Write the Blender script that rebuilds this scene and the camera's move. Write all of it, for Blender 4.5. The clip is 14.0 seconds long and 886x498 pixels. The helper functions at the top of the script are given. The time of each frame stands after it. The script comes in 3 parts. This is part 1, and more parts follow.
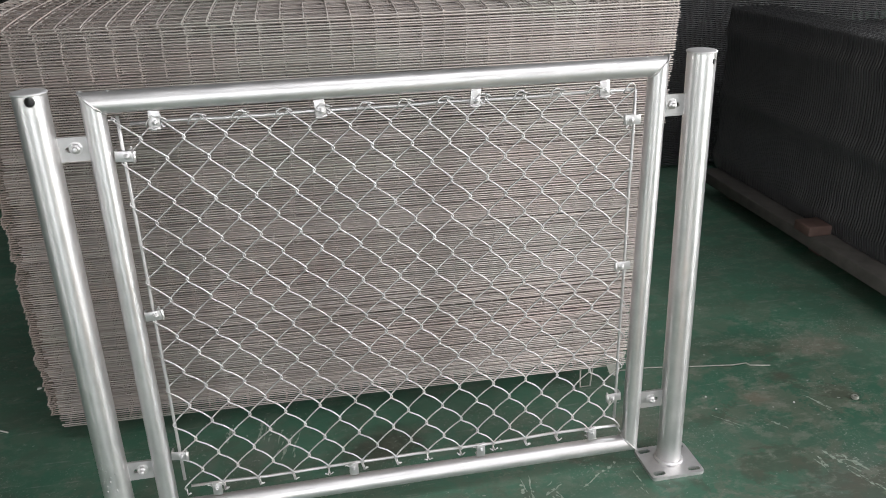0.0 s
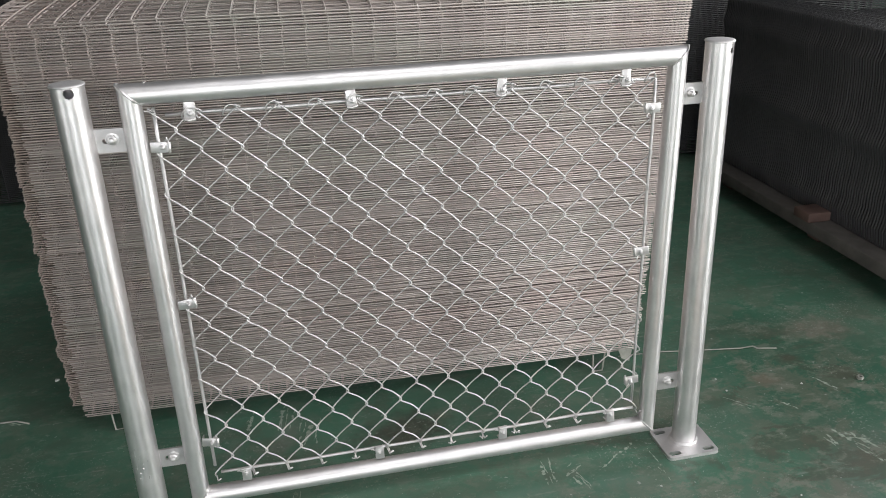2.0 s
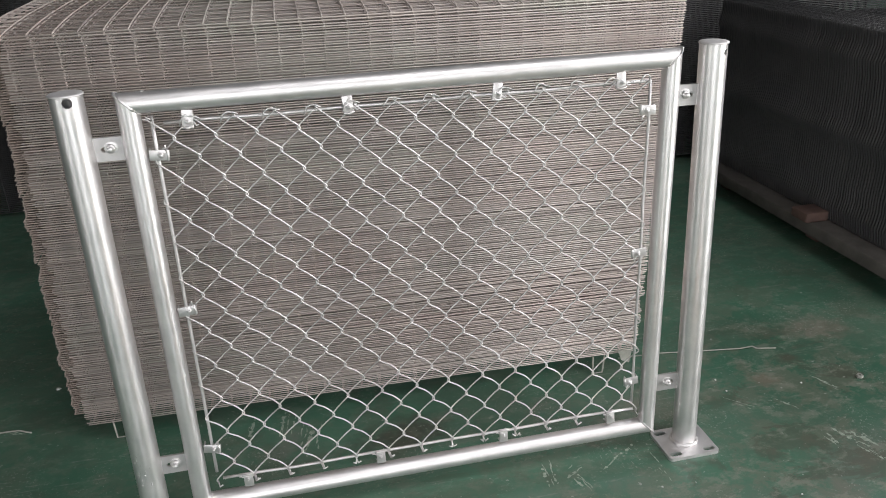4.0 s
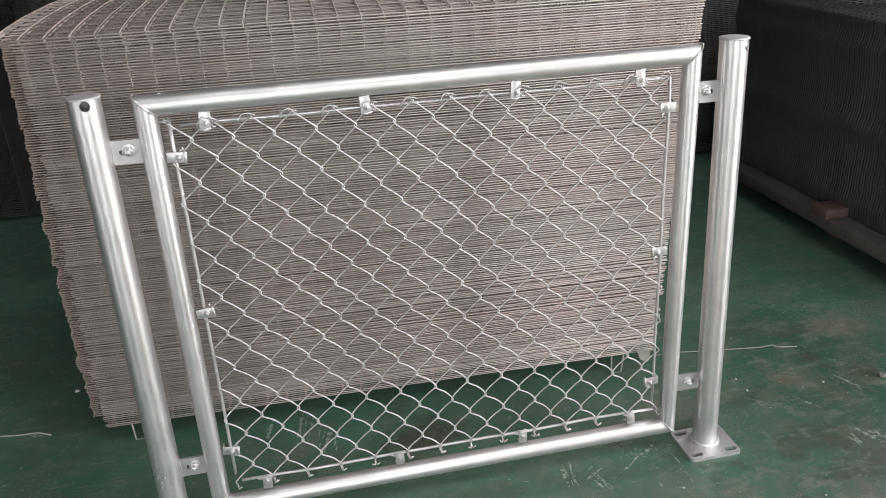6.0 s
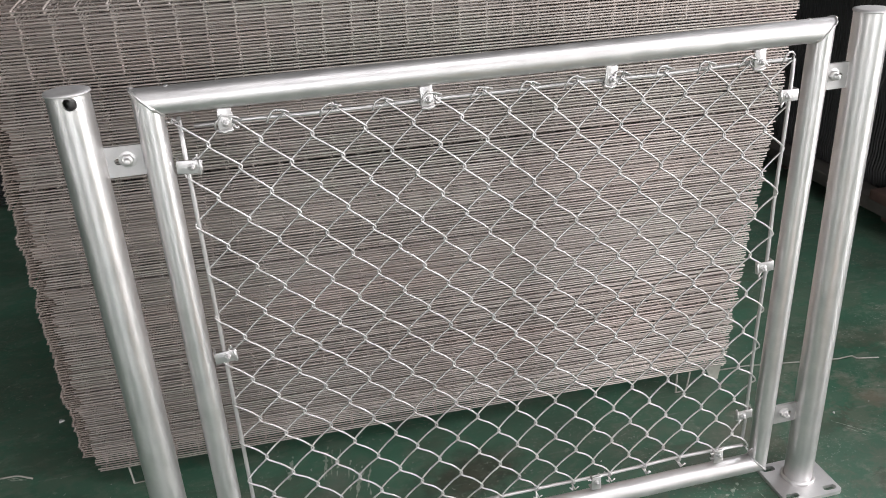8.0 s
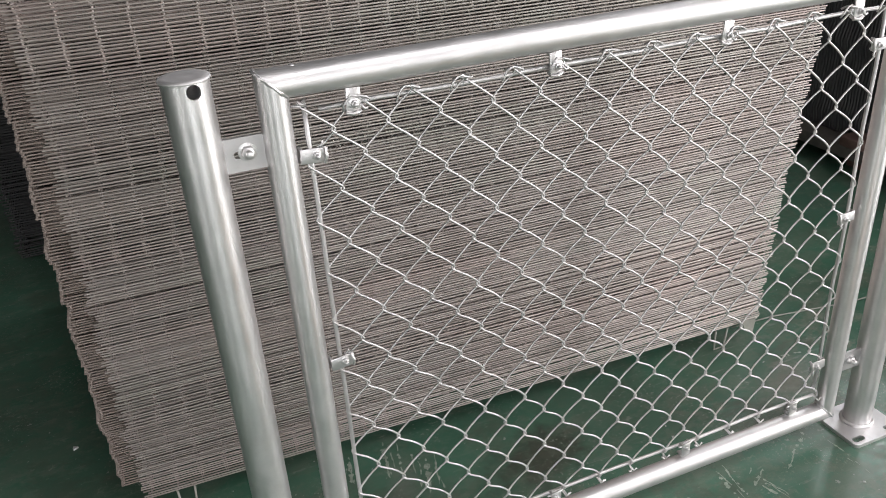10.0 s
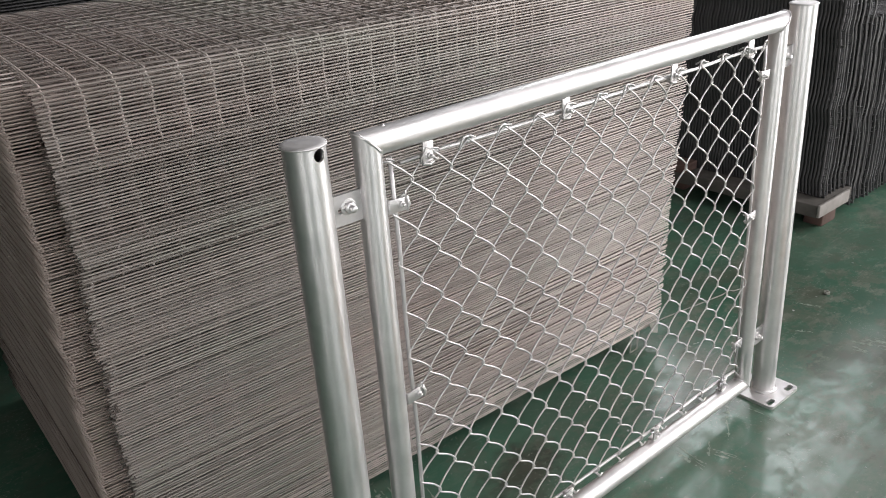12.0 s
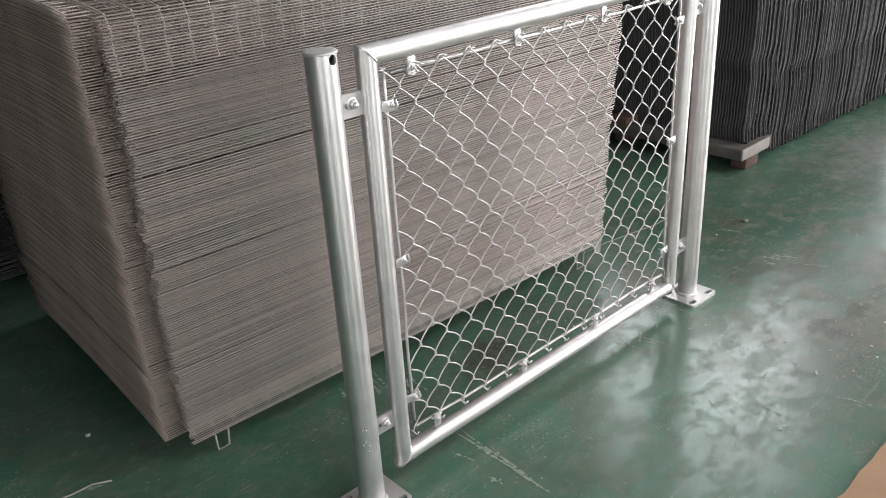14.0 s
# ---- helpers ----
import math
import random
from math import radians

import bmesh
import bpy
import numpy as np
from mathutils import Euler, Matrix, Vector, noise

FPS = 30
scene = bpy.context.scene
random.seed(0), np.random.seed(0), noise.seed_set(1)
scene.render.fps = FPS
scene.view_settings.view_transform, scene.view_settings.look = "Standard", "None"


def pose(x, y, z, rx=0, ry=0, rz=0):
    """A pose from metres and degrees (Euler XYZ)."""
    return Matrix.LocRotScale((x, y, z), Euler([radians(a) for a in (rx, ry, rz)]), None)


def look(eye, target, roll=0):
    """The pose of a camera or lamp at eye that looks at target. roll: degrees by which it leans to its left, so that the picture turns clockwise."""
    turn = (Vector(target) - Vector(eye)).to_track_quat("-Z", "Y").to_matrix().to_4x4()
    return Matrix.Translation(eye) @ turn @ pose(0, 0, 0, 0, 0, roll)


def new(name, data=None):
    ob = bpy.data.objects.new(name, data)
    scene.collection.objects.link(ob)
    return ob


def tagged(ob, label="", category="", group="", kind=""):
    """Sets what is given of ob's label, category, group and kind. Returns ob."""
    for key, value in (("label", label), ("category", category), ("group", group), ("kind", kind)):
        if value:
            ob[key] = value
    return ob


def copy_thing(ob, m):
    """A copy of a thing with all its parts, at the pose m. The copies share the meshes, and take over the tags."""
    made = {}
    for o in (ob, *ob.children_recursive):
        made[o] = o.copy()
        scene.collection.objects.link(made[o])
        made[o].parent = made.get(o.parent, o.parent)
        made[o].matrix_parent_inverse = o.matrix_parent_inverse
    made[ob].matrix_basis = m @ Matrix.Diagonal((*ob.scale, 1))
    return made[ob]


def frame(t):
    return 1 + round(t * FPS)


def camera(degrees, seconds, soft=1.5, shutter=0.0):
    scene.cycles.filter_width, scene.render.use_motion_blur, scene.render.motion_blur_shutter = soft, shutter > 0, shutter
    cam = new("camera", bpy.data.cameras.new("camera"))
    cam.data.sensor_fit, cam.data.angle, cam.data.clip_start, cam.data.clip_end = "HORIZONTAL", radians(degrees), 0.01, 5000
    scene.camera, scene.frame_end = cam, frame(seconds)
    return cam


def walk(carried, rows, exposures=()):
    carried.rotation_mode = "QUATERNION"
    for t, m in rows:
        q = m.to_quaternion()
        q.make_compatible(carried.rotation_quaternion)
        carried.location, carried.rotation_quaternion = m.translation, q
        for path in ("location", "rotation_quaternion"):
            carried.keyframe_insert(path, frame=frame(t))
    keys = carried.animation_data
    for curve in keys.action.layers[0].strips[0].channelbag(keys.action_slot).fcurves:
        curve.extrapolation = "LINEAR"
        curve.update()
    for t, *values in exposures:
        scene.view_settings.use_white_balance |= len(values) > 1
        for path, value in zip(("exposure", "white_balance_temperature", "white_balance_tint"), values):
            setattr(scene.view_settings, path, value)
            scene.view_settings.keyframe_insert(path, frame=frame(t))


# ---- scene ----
cam = camera(56.9, 14.0, soft=1.0)
PATH = [
    (0, (-0.102, 0.022, 1.218), (0.243, 1.828, 0.43), -1.5),
    (0.5, (-0.134, 0.032, 1.212), (0.227, 1.831, 0.414), -1.5),
    (1, (-0.171, 0.028, 1.212), (0.197, 1.824, 0.412), -1.4),
    (1.5, (-0.191, 0.015, 1.218), (0.185, 1.809, 0.419), -1.5),
    (2, (-0.19, 0.004, 1.223), (0.192, 1.795, 0.418), -1.6),
    (2.5, (-0.191, -0.003, 1.223), (0.193, 1.787, 0.418), -1.9),
    (3, (-0.188, -0.007, 1.224), (0.194, 1.786, 0.423), -2.1),
    (5.5, (-0.189, 0.003, 1.222), (0.189, 1.8, 0.432), -2.8),
    (6, (-0.196, 0.009, 1.223), (0.156, 1.81, 0.428), -3.1),
    (6.5, (-0.197, 0.043, 1.226), (0.115, 1.851, 0.429), -3.0),
    (7, (-0.196, 0.145, 1.217), (0.073, 1.958, 0.416), -2.8),
    (7.5, (-0.207, 0.269, 1.202), (0.088, 2.062, 0.366), -2.6),
    (8, (-0.28, 0.343, 1.193), (0.117, 2.1, 0.324), -3.0),
    (8.2, (-0.336, 0.347, 1.193), (0.109, 2.09, 0.318), -3.0),
    (10.3, (-0.612, 0.576, 1.181), (0.098, 2.183, 0.224), -3.5),
    (10.5, (-0.644, 0.609, 1.176), (0.125, 2.187, 0.217), -3.3),
    (11, (-0.791, 0.669, 1.175), (0.111, 2.185, 0.233), -3.2),
    (11.5, (-0.916, 0.678, 1.189), (0.12, 2.136, 0.295), -3.2),
    (12, (-0.978, 0.613, 1.227), (0.161, 2.031, 0.395), -4.0),
    (12.5, (-1.038, 0.526, 1.231), (0.164, 1.906, 0.426), -4.9),
    (13, (-1.099, 0.466, 1.219), (0.113, 1.825, 0.392), -4.8),
    (13.5, (-1.164, 0.406, 1.219), (0.035, 1.758, 0.361), -4.1),
    (14, (-1.253, 0.349, 1.219), (-0.054, 1.693, 0.349), -3.4),
]
TINTS = ((0.0, 0.0, 6250, 8.0), (5.0, 0.0, 6350, 10.0), (8.0, 0.0, 6350, 10.5), (12.0, 0.0, 6400, 11.0), (14.0, 0.07, 6400, 11.0))
walk(cam, [(t, look(eye, target, roll)) for t, eye, target, roll in PATH], TINTS)

# ---- world, daylight and large lights ----
world = bpy.data.worlds.new("world")
scene.world = world
world.use_nodes = True
wn, wl = world.node_tree.nodes, world.node_tree.links
sky = wn.new("ShaderNodeTexSky")
sky.sky_type, sky.sun_disc = "NISHITA", False
sky.sun_elevation, sky.sun_rotation = radians(38), radians(100)
wn["Background"].inputs[1].default_value = 0.12
wl.new(sky.outputs[0], wn["Background"].inputs[0])


def window_light(name, eye, target, wide, high, watts, colour):
    data = bpy.data.lights.new(name, "AREA")
    data.shape, data.size, data.size_y, data.energy, data.color = "RECTANGLE", wide, high, watts, colour
    ob = new(name, data)
    ob.matrix_world = look(eye, target)
    return ob


window_light("window_light", (6.95, 5.0, 5.1), (0.0, 5.0, 5.1), 3.0, 3.1, 215, (1.0, 0.98, 0.97))
window_light("low_window_light", (6.95, 3.4, 1.8), (0.0, 3.4, 1.8), 2.2, 2.2, 36, (1.0, 0.98, 0.98))
window_light("door_light", (6.95, -3.2, 2.2), (0.0, -3.2, 2.2), 4.6, 4.2, 730, (1.0, 0.94, 0.91))
window_light("roof_light", (2.6, -2.2, 6.9), (2.6, -2.2, 0.0), 5.6, 2.4, 280, (1.0, 0.95, 0.93))
window_light("side_light", (-5.95, -3.9, 1.5), (0.0, -3.9, 1.5), 3.2, 1.8, 150, (1.0, 0.95, 0.92))
window_light("gate_light", (-0.4, -5.95, 2.0), (-0.4, 0.0, 2.0), 3.4, 3.8, 205, (1.0, 0.95, 0.93))
scene.view_settings.exposure = 0.0


# ---- materials ----
def material(name, base, rough=0.5, metal=0.0):
    m = bpy.data.materials.new(name)
    m.use_nodes = True
    b = m.node_tree.nodes["Principled BSDF"]
    b.inputs["Base Color"].default_value = (*base, 1)
    b.inputs["Roughness"].default_value = rough
    b.inputs["Metallic"].default_value = metal
    return m


class Net:
    """Short hand for building a node net in one material."""

    def __init__(self, m):
        self.t = m.node_tree
        self.b = self.t.nodes["Principled BSDF"]

    def add(self, kind, **values):
        n = self.t.nodes.new(kind)
        for key, v in values.items():
            n.inputs[key.replace("_", " ")].default_value = v
        return n

    def link(self, a, b):
        self.t.links.new(a, b)

    def coords(self, scale=(1, 1, 1), which="Object"):
        c = self.add("ShaderNodeTexCoord")
        m = self.add("ShaderNodeMapping")
        m.inputs["Scale"].default_value = scale
        self.link(c.outputs[which], m.inputs["Vector"])
        return m.outputs[0]

    def noise(self, where, scale, detail=4.0, rough=0.55, warp=0.0):
        n = self.add("ShaderNodeTexNoise", Scale=scale, Detail=detail, Roughness=rough, Distortion=warp)
        self.link(where, n.inputs["Vector"])
        return n.outputs["Fac"]

    def ramp(self, fac, *stops):
        r = self.add("ShaderNodeValToRGB")
        e = r.color_ramp.elements
        while len(e) < len(stops):
            e.new(0.5)
        for s, (p, c) in zip(e, stops):
            s.position, s.color = p, (*c, 1) if not isinstance(c, float) else (c, c, c, 1)
        self.link(fac, r.inputs[0])
        return r.outputs[0]

    def mix(self, fac, a, b, mode="MIX"):
        n = self.t.nodes.new("ShaderNodeMix")
        n.data_type, n.blend_type = "RGBA", mode
        for v, s in ((fac, n.inputs[0]), (a, n.inputs[6]), (b, n.inputs[7])):
            if hasattr(v, "links"):
                self.link(v, s)
            else:
                s.default_value = v if isinstance(v, (int, float)) else (*v, 1)
        return n.outputs[2]

    def math(self, op, a, b=0.0):
        n = self.t.nodes.new("ShaderNodeMath")
        n.operation = op
        for v, s in ((a, n.inputs[0]), (b, n.inputs[1])):
            if hasattr(v, "links"):
                self.link(v, s)
            else:
                s.default_value = v
        return n.outputs[0]

    def bump(self, height, strength, distance=0.001):
        n = self.add("ShaderNodeBump", Strength=strength, Distance=distance)
        self.link(height, n.inputs["Height"])
        self.link(n.outputs[0], self.b.inputs["Normal"])


def galvanised(name, bright, rough, streak):
    """Hot-dip zinc: cloudy spangle, fine rolling streaks along the pipe, dull grey patches."""
    m = material(name, (bright,) * 3, rough, 0.90)
    n = Net(m)
    cloud = n.noise(n.coords(), 16.0, 5.0, 0.6, 0.3)
    fine = n.noise(n.coords(streak), 60.0, 3.0, 0.6)
    tone = n.ramp(cloud, (0.28, (bright * 0.84, bright * 0.83, bright * 0.835)), (0.62, (bright, bright * 0.98, bright * 0.975)))
    tone = n.mix(n.math("MULTIPLY", fine, 0.22), tone, (bright * 0.66, bright * 0.66, bright * 0.655))
    dull = n.noise(n.coords(), 5.0, 6.0, 0.7, 0.6)
    tone = n.mix(n.ramp(dull, (0.50, 0.0), (0.66, 0.45)), tone, (bright * 0.74, bright * 0.72, bright * 0.70))
    n.link(tone, n.b.inputs["Base Color"])
    n.link(n.ramp(fine, (0.3, rough * 0.88), (0.75, min(1.0, rough * 1.25))), n.b.inputs["Roughness"])
    grain = n.noise(n.coords(), 420.0, 3.0, 0.6)
    n.bump(n.math("ADD", n.math("MULTIPLY", n.math("ADD", fine, cloud), 0.5), grain), 0.16, 0.0005)
    return m


PIPE_X = galvanised("galvanised_pipe_level", 0.78, 0.44, (0.45, 1.6, 1.6))
PIPE_Z = galvanised("galvanised_pipe_upright", 0.82, 0.38, (1.6, 1.6, 0.45))
PLATE = galvanised("galvanised_plate", 0.80, 0.46, (1, 1, 1))
TAB = galvanised("dull_zinc_tab", 0.58, 0.50, (1, 1, 1))
LID = galvanised("dull_zinc_lid", 0.74, 0.62, (1, 1, 1))
CLIP = galvanised("zinc_clip", 0.68, 0.42, (1, 1, 1))
LINK = galvanised("galvanised_mesh_wire", 0.68, 0.46, (1, 1, 1))


def panel_wire():
    """Dull zinc wire: cloudy grey, with batches that turned pinkish or greenish in the heap."""
    m = material("dull_panel_wire", (0.45, 0.43, 0.42), 0.62, 0.15)
    n = Net(m)
    info = n.add("ShaderNodeObjectInfo")
    place = n.add("ShaderNodeNewGeometry")
    batch = n.add("ShaderNodeMapping")
    batch.inputs["Scale"].default_value = (1.1, 1.1, 5.0)
    n.link(place.outputs["Position"], batch.inputs["Vector"])
    hue = n.noise(batch.outputs[0], 2.2, 4.0, 0.6)
    patch = n.noise(n.coords(), 7.0, 4.0, 0.6)
    grain = n.noise(n.coords(), 90.0, 2.0, 0.5)
    tone = n.ramp(patch, (0.3, (0.43, 0.382, 0.354)), (0.5, (0.55, 0.497, 0.464)), (0.72, (0.65, 0.594, 0.558)))
    tint = n.ramp(hue, (0.34, (0.90, 1.02, 0.95)), (0.48, (1.0, 1.0, 1.0)), (0.56, (1.0, 0.98, 0.96)), (0.68, (1.06, 0.95, 0.94)))
    tone = n.mix(0.7, tone, tint, "MULTIPLY")
    tone = n.mix(n.ramp(info.outputs["Random"], (0.0, 0.0), (0.55, 0.25), (1.0, 0.85)), tone, (0.30, 0.265, 0.245))
    tone = n.mix(n.math("MULTIPLY", grain, 0.25), tone, (0.44, 0.40, 0.375))
    n.link(tone, n.b.inputs["Base Color"])
    n.bump(grain, 0.2, 0.0004)
    return m


WIRE = panel_wire()


# browned wire, kept darker so that the recess's shade is in its colour
def rusty_shaded_end():
    m = material("browned_shaded_side_wire", (0.27, 0.225, 0.2), 0.7, 0.25)
    n = Net(m)
    patch = n.noise(n.coords(), 5.0, 5.0, 0.6)
    n.link(n.ramp(patch, (0.3, (0.33, 0.275, 0.243)), (0.7, (0.48, 0.415, 0.375))), n.b.inputs["Base Color"])
    return m


SIDE = rusty_shaded_end()


def dark_coat():
    m = material("black_coated_wire", (0.010, 0.011, 0.011), 0.6, 0.0)
    n = Net(m)
    patch = n.noise(n.coords(), 9.0, 4.0, 0.6)
    n.link(n.ramp(patch, (0.3, (0.038, 0.038, 0.039)), (0.75, (0.056, 0.056, 0.057))), n.b.inputs["Base Color"])
    return m


COAT = dark_coat()


def floor_paint():
    """Worn green floor paint: dark green, grey worn clouds, pale scuffs, fine scratches, dust."""
    m = material("worn_green_floor_paint", (0.03, 0.09, 0.06), 0.35, 0.0)
    n = Net(m)
    w = n.coords()
    broad = n.noise(w, 0.9, 5.0, 0.6, 0.4)
    mid = n.noise(w, 3.2, 7.0, 0.68, 0.2)
    fine = n.noise(w, 26.0, 5.0, 0.6)
    grit = n.noise(w, 170.0, 3.0, 0.6)
    green = n.ramp(broad, (0.3, (0.038, 0.114, 0.072)), (0.7, (0.086, 0.205, 0.138)))
    green = n.mix(n.ramp(mid, (0.44, 0.0), (0.62, 0.35)), green, (0.095, 0.110, 0.086))
    green = n.mix(n.ramp(fine, (0.50, 0.0), (0.64, 0.28)), green, (0.14, 0.175, 0.135))
    tone = green

    def zone(x, y, rx, ry, turn, edge):
        """1 in the middle of a ragged oval, 0 outside."""
        mp = n.add("ShaderNodeMapping")
        mp.vector_type = "TEXTURE"
        mp.inputs["Location"].default_value = (x, y, 0)
        mp.inputs["Rotation"].default_value = (0, 0, radians(turn))
        mp.inputs["Scale"].default_value = (rx, ry, 1)
        n.link(w, mp.inputs["Vector"])
        ln = n.t.nodes.new("ShaderNodeVectorMath")
        ln.operation = "LENGTH"
        n.link(mp.outputs[0], ln.inputs[0])
        d = n.math("ADD", ln.outputs["Value"], n.math("MULTIPLY", n.math("SUBTRACT", mid, 0.5), 2.2))
        d = n.math("ADD", d, n.math("MULTIPLY", n.math("SUBTRACT", fine, 0.5), 1.4))
        return n.ramp(d, (0.25, 1.0), (edge, 0.0))

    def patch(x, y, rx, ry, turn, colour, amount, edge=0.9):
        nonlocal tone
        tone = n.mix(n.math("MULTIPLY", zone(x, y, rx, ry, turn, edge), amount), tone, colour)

    trodden = n.math("ADD", 0.40, n.math("MULTIPLY", zone(1.15, 1.25, 1.0, 0.85, 15, 1.3), 0.60))
    patch(1.34, 1.84, 0.16, 0.10, -10, (0.20, 0.185, 0.15), 0.75)
    patch(1.03, 1.64, 0.06, 0.04, 0, (0.20, 0.16, 0.125), 0.7)
    patch(1.15, 1.72, 0.05, 0.05, 0, (0.10, 0.055, 0.045), 0.5)
    patch(0.06, 1.66, 0.15, 0.09, 20, (0.05, 0.035, 0.028), 0.7)
    patch(-0.24, 1.70, 0.10, 0.04, 70, (0.16, 0.19, 0.16), 0.6)
    patch(-0.36, 1.68, 0.07, 0.03, 70, (0.15, 0.17, 0.14), 0.5)
    patch(1.05, 1.30, 0.20, 0.12, 30, (0.15, 0.16, 0.14), 0.55)
    patch(0.62, 1.02, 0.42, 0.26, 20, (0.135, 0.135, 0.118), 0.5)
    patch(0.95, 0.95, 0.30, 0.16, -20, (0.15, 0.135, 0.115), 0.55)
    patch(0.55, 1.55, 0.18, 0.07, 0, (0.14, 0.15, 0.13), 0.4)
    # pale dusty oval, with the floor's hazy sheen painted into its colour
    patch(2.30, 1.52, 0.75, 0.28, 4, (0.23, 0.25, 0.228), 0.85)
    patch(1.20, 1.02, 0.45, 0.20, 10, (0.15, 0.145, 0.12), 0.6)
    patch(0.68, 1.62, 0.15, 0.10, 20, (0.20, 0.185, 0.155), 0.6)
    # long thin scratches, in two directions
    for scale, turn, amount in (((1.2, 26, 1), 35, 0.5), ((1.0, 22, 1), -28, 0.4)):
        mp = n.add("ShaderNodeMapping")
        mp.inputs["Rotation"].default_value = (0, 0, radians(turn))
        mp.inputs["Scale"].default_value = scale
        n.link(w, mp.inputs["Vector"])
        s = n.noise(mp.outputs[0], 2.6, 3.0, 0.5, 0.3)
        lines = n.math("MULTIPLY", n.ramp(s, (0.655, 0.0), (0.69, 1.0)), n.ramp(fine, (0.45, 0.0), (0.6, 1.0)))
        tone = n.mix(n.math("MULTIPLY", lines, amount), tone, (0.25, 0.27, 0.24))
    tone = n.mix(n.ramp(grit, (0.66, 0.0), (0.74, 0.5)), tone, (0.16, 0.17, 0.15))
    # trodden dirt with crisp ragged edges, and dark smears of it
    dirt = n.noise(w, 6.0, 12.0, 0.74, 0.25)
    soiled = n.math("MULTIPLY", n.ramp(dirt, (0.505, 0.0), (0.545, 1.0)), trodden)
    tone = n.mix(n.math("MULTIPLY", soiled, 0.52), tone, (0.150, 0.142, 0.112))
    smear = n.noise(n.coords((1.0, 1.7, 1.0)), 3.4, 12.0, 0.72, 0.5)
    smear = n.math("MULTIPLY", n.ramp(smear, (0.53, 0.0), (0.565, 1.0)), trodden)
    tone = n.mix(n.math("MULTIPLY", smear, 0.6), tone, (0.070, 0.072, 0.052))
    rubbed = n.noise(n.coords((1.0, 1.5, 1.0)), 11.0, 10.0, 0.74, 0.1)
    tone = n.mix(n.math("MULTIPLY", n.ramp(rubbed, (0.52, 0.0), (0.60, 1.0)), n.math("MULTIPLY", trodden, 0.7)), tone, (0.19, 0.205, 0.165))
    flaked = n.math("MULTIPLY", n.ramp(n.noise(w, 42.0, 6.0, 0.7), (0.60, 0.0), (0.64, 1.0)), n.ramp(rubbed, (0.47, 0.0), (0.60, 1.0)))
    tone = n.mix(n.math("MULTIPLY", flaked, 0.6), tone, (0.26, 0.30, 0.25))
    speck = n.noise(w, 75.0, 2.0, 0.5)
    tone = n.mix(n.ramp(speck, (0.715, 0.0), (0.74, 0.8)), tone, (0.33, 0.35, 0.32))
    spray = n.noise(w, 130.0, 6.0, 0.7)
    spray = n.math("MULTIPLY", n.ramp(spray, (0.575, 0.0), (0.61, 0.85)), n.ramp(n.noise(w, 5.0, 4.0, 0.6), (0.50, 0.0), (0.60, 1.0)))
    tone = n.mix(spray, tone, (0.26, 0.29, 0.25))
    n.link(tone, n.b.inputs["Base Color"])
    n.link(n.ramp(fine, (0.36, 0.42), (0.64, 0.56)), n.b.inputs["Roughness"])
    n.b.inputs["Specular IOR Level"].default_value = 0.30
    # polished top layer, rubbed off in ragged places and where the dirt is trodden in
    polish = n.ramp(rubbed, (0.49, 0.80), (0.515, 0.60), (0.535, 0.28))
    polish = n.mix(n.math("MULTIPLY", soiled, 0.6), polish, (0.18, 0.18, 0.18))
    polish = n.mix(n.math("MULTIPLY", smear, 0.65), polish, (0.12, 0.12, 0.12))
    polish = n.mix(n.ramp(grit, (0.55, 0.0), (0.66, 0.6)), polish, (0.1, 0.1, 0.1))
    n.link(polish, n.b.inputs["Coat Weight"])
    n.link(n.ramp(fine, (0.36, 0.14), (0.64, 0.22)), n.b.inputs["Coat Roughness"])
    n.bump(n.math("ADD", n.math("MULTIPLY", rubbed, 0.3), n.math("MULTIPLY", grit, 0.35)), 0.06, 0.001)
    ripple = n.add("ShaderNodeBump", Strength=0.5, Distance=0.001)
    n.link(n.math("ADD", n.math("ADD", rubbed, dirt), n.math("MULTIPLY", grit, 0.12)), ripple.inputs["Height"])
    n.link(ripple.outputs[0], n.b.inputs["Coat Normal"])
    return m


FLOOR = floor_paint()


def cloudy(name, a, b, scale, rough):
    m = material(name, a, rough)
    n = Net(m)
    p = n.noise(n.coords(), scale, 5.0, 0.6)
    n.link(n.ramp(p, (0.3, a), (0.7, b)), n.b.inputs["Base Color"])
    n.bump(p, 0.2, 0.003)
    return m


# black coat again, painted paler to stand for light grazing the edge wires
EDGE = cloudy("lit_black_edge", (0.06, 0.06, 0.061), (0.13, 0.13, 0.128), 30.0, 0.5)
WALL = cloudy("grimy_wall_paint", (0.045, 0.045, 0.042), (0.08, 0.077, 0.072), 2.0, 0.8)
ROOF = cloudy("dark_roof_sheet", (0.055, 0.055, 0.053), (0.085, 0.085, 0.082), 3.0, 0.7)
# one board's timber twice: pale for its lit end, dark for its shaded side
TIMBER = cloudy("lit_pallet_timber", (0.20, 0.19, 0.175), (0.32, 0.30, 0.28), 14.0, 0.75)
SHADETIMBER = cloudy("shaded_pallet_timber", (0.06, 0.056, 0.05), (0.10, 0.092, 0.082), 14.0, 0.8)
BRICKRED = cloudy("red_brown_block", (0.075, 0.045, 0.037), (0.12, 0.073, 0.06), 20.0, 0.8)
CARD = cloudy("brown_cardboard", (0.33, 0.21, 0.12), (0.42, 0.28, 0.17), 9.0, 0.85)
CHIP = cloudy("white_paint_chip", (0.5, 0.52, 0.5), (0.65, 0.66, 0.64), 60.0, 0.7)
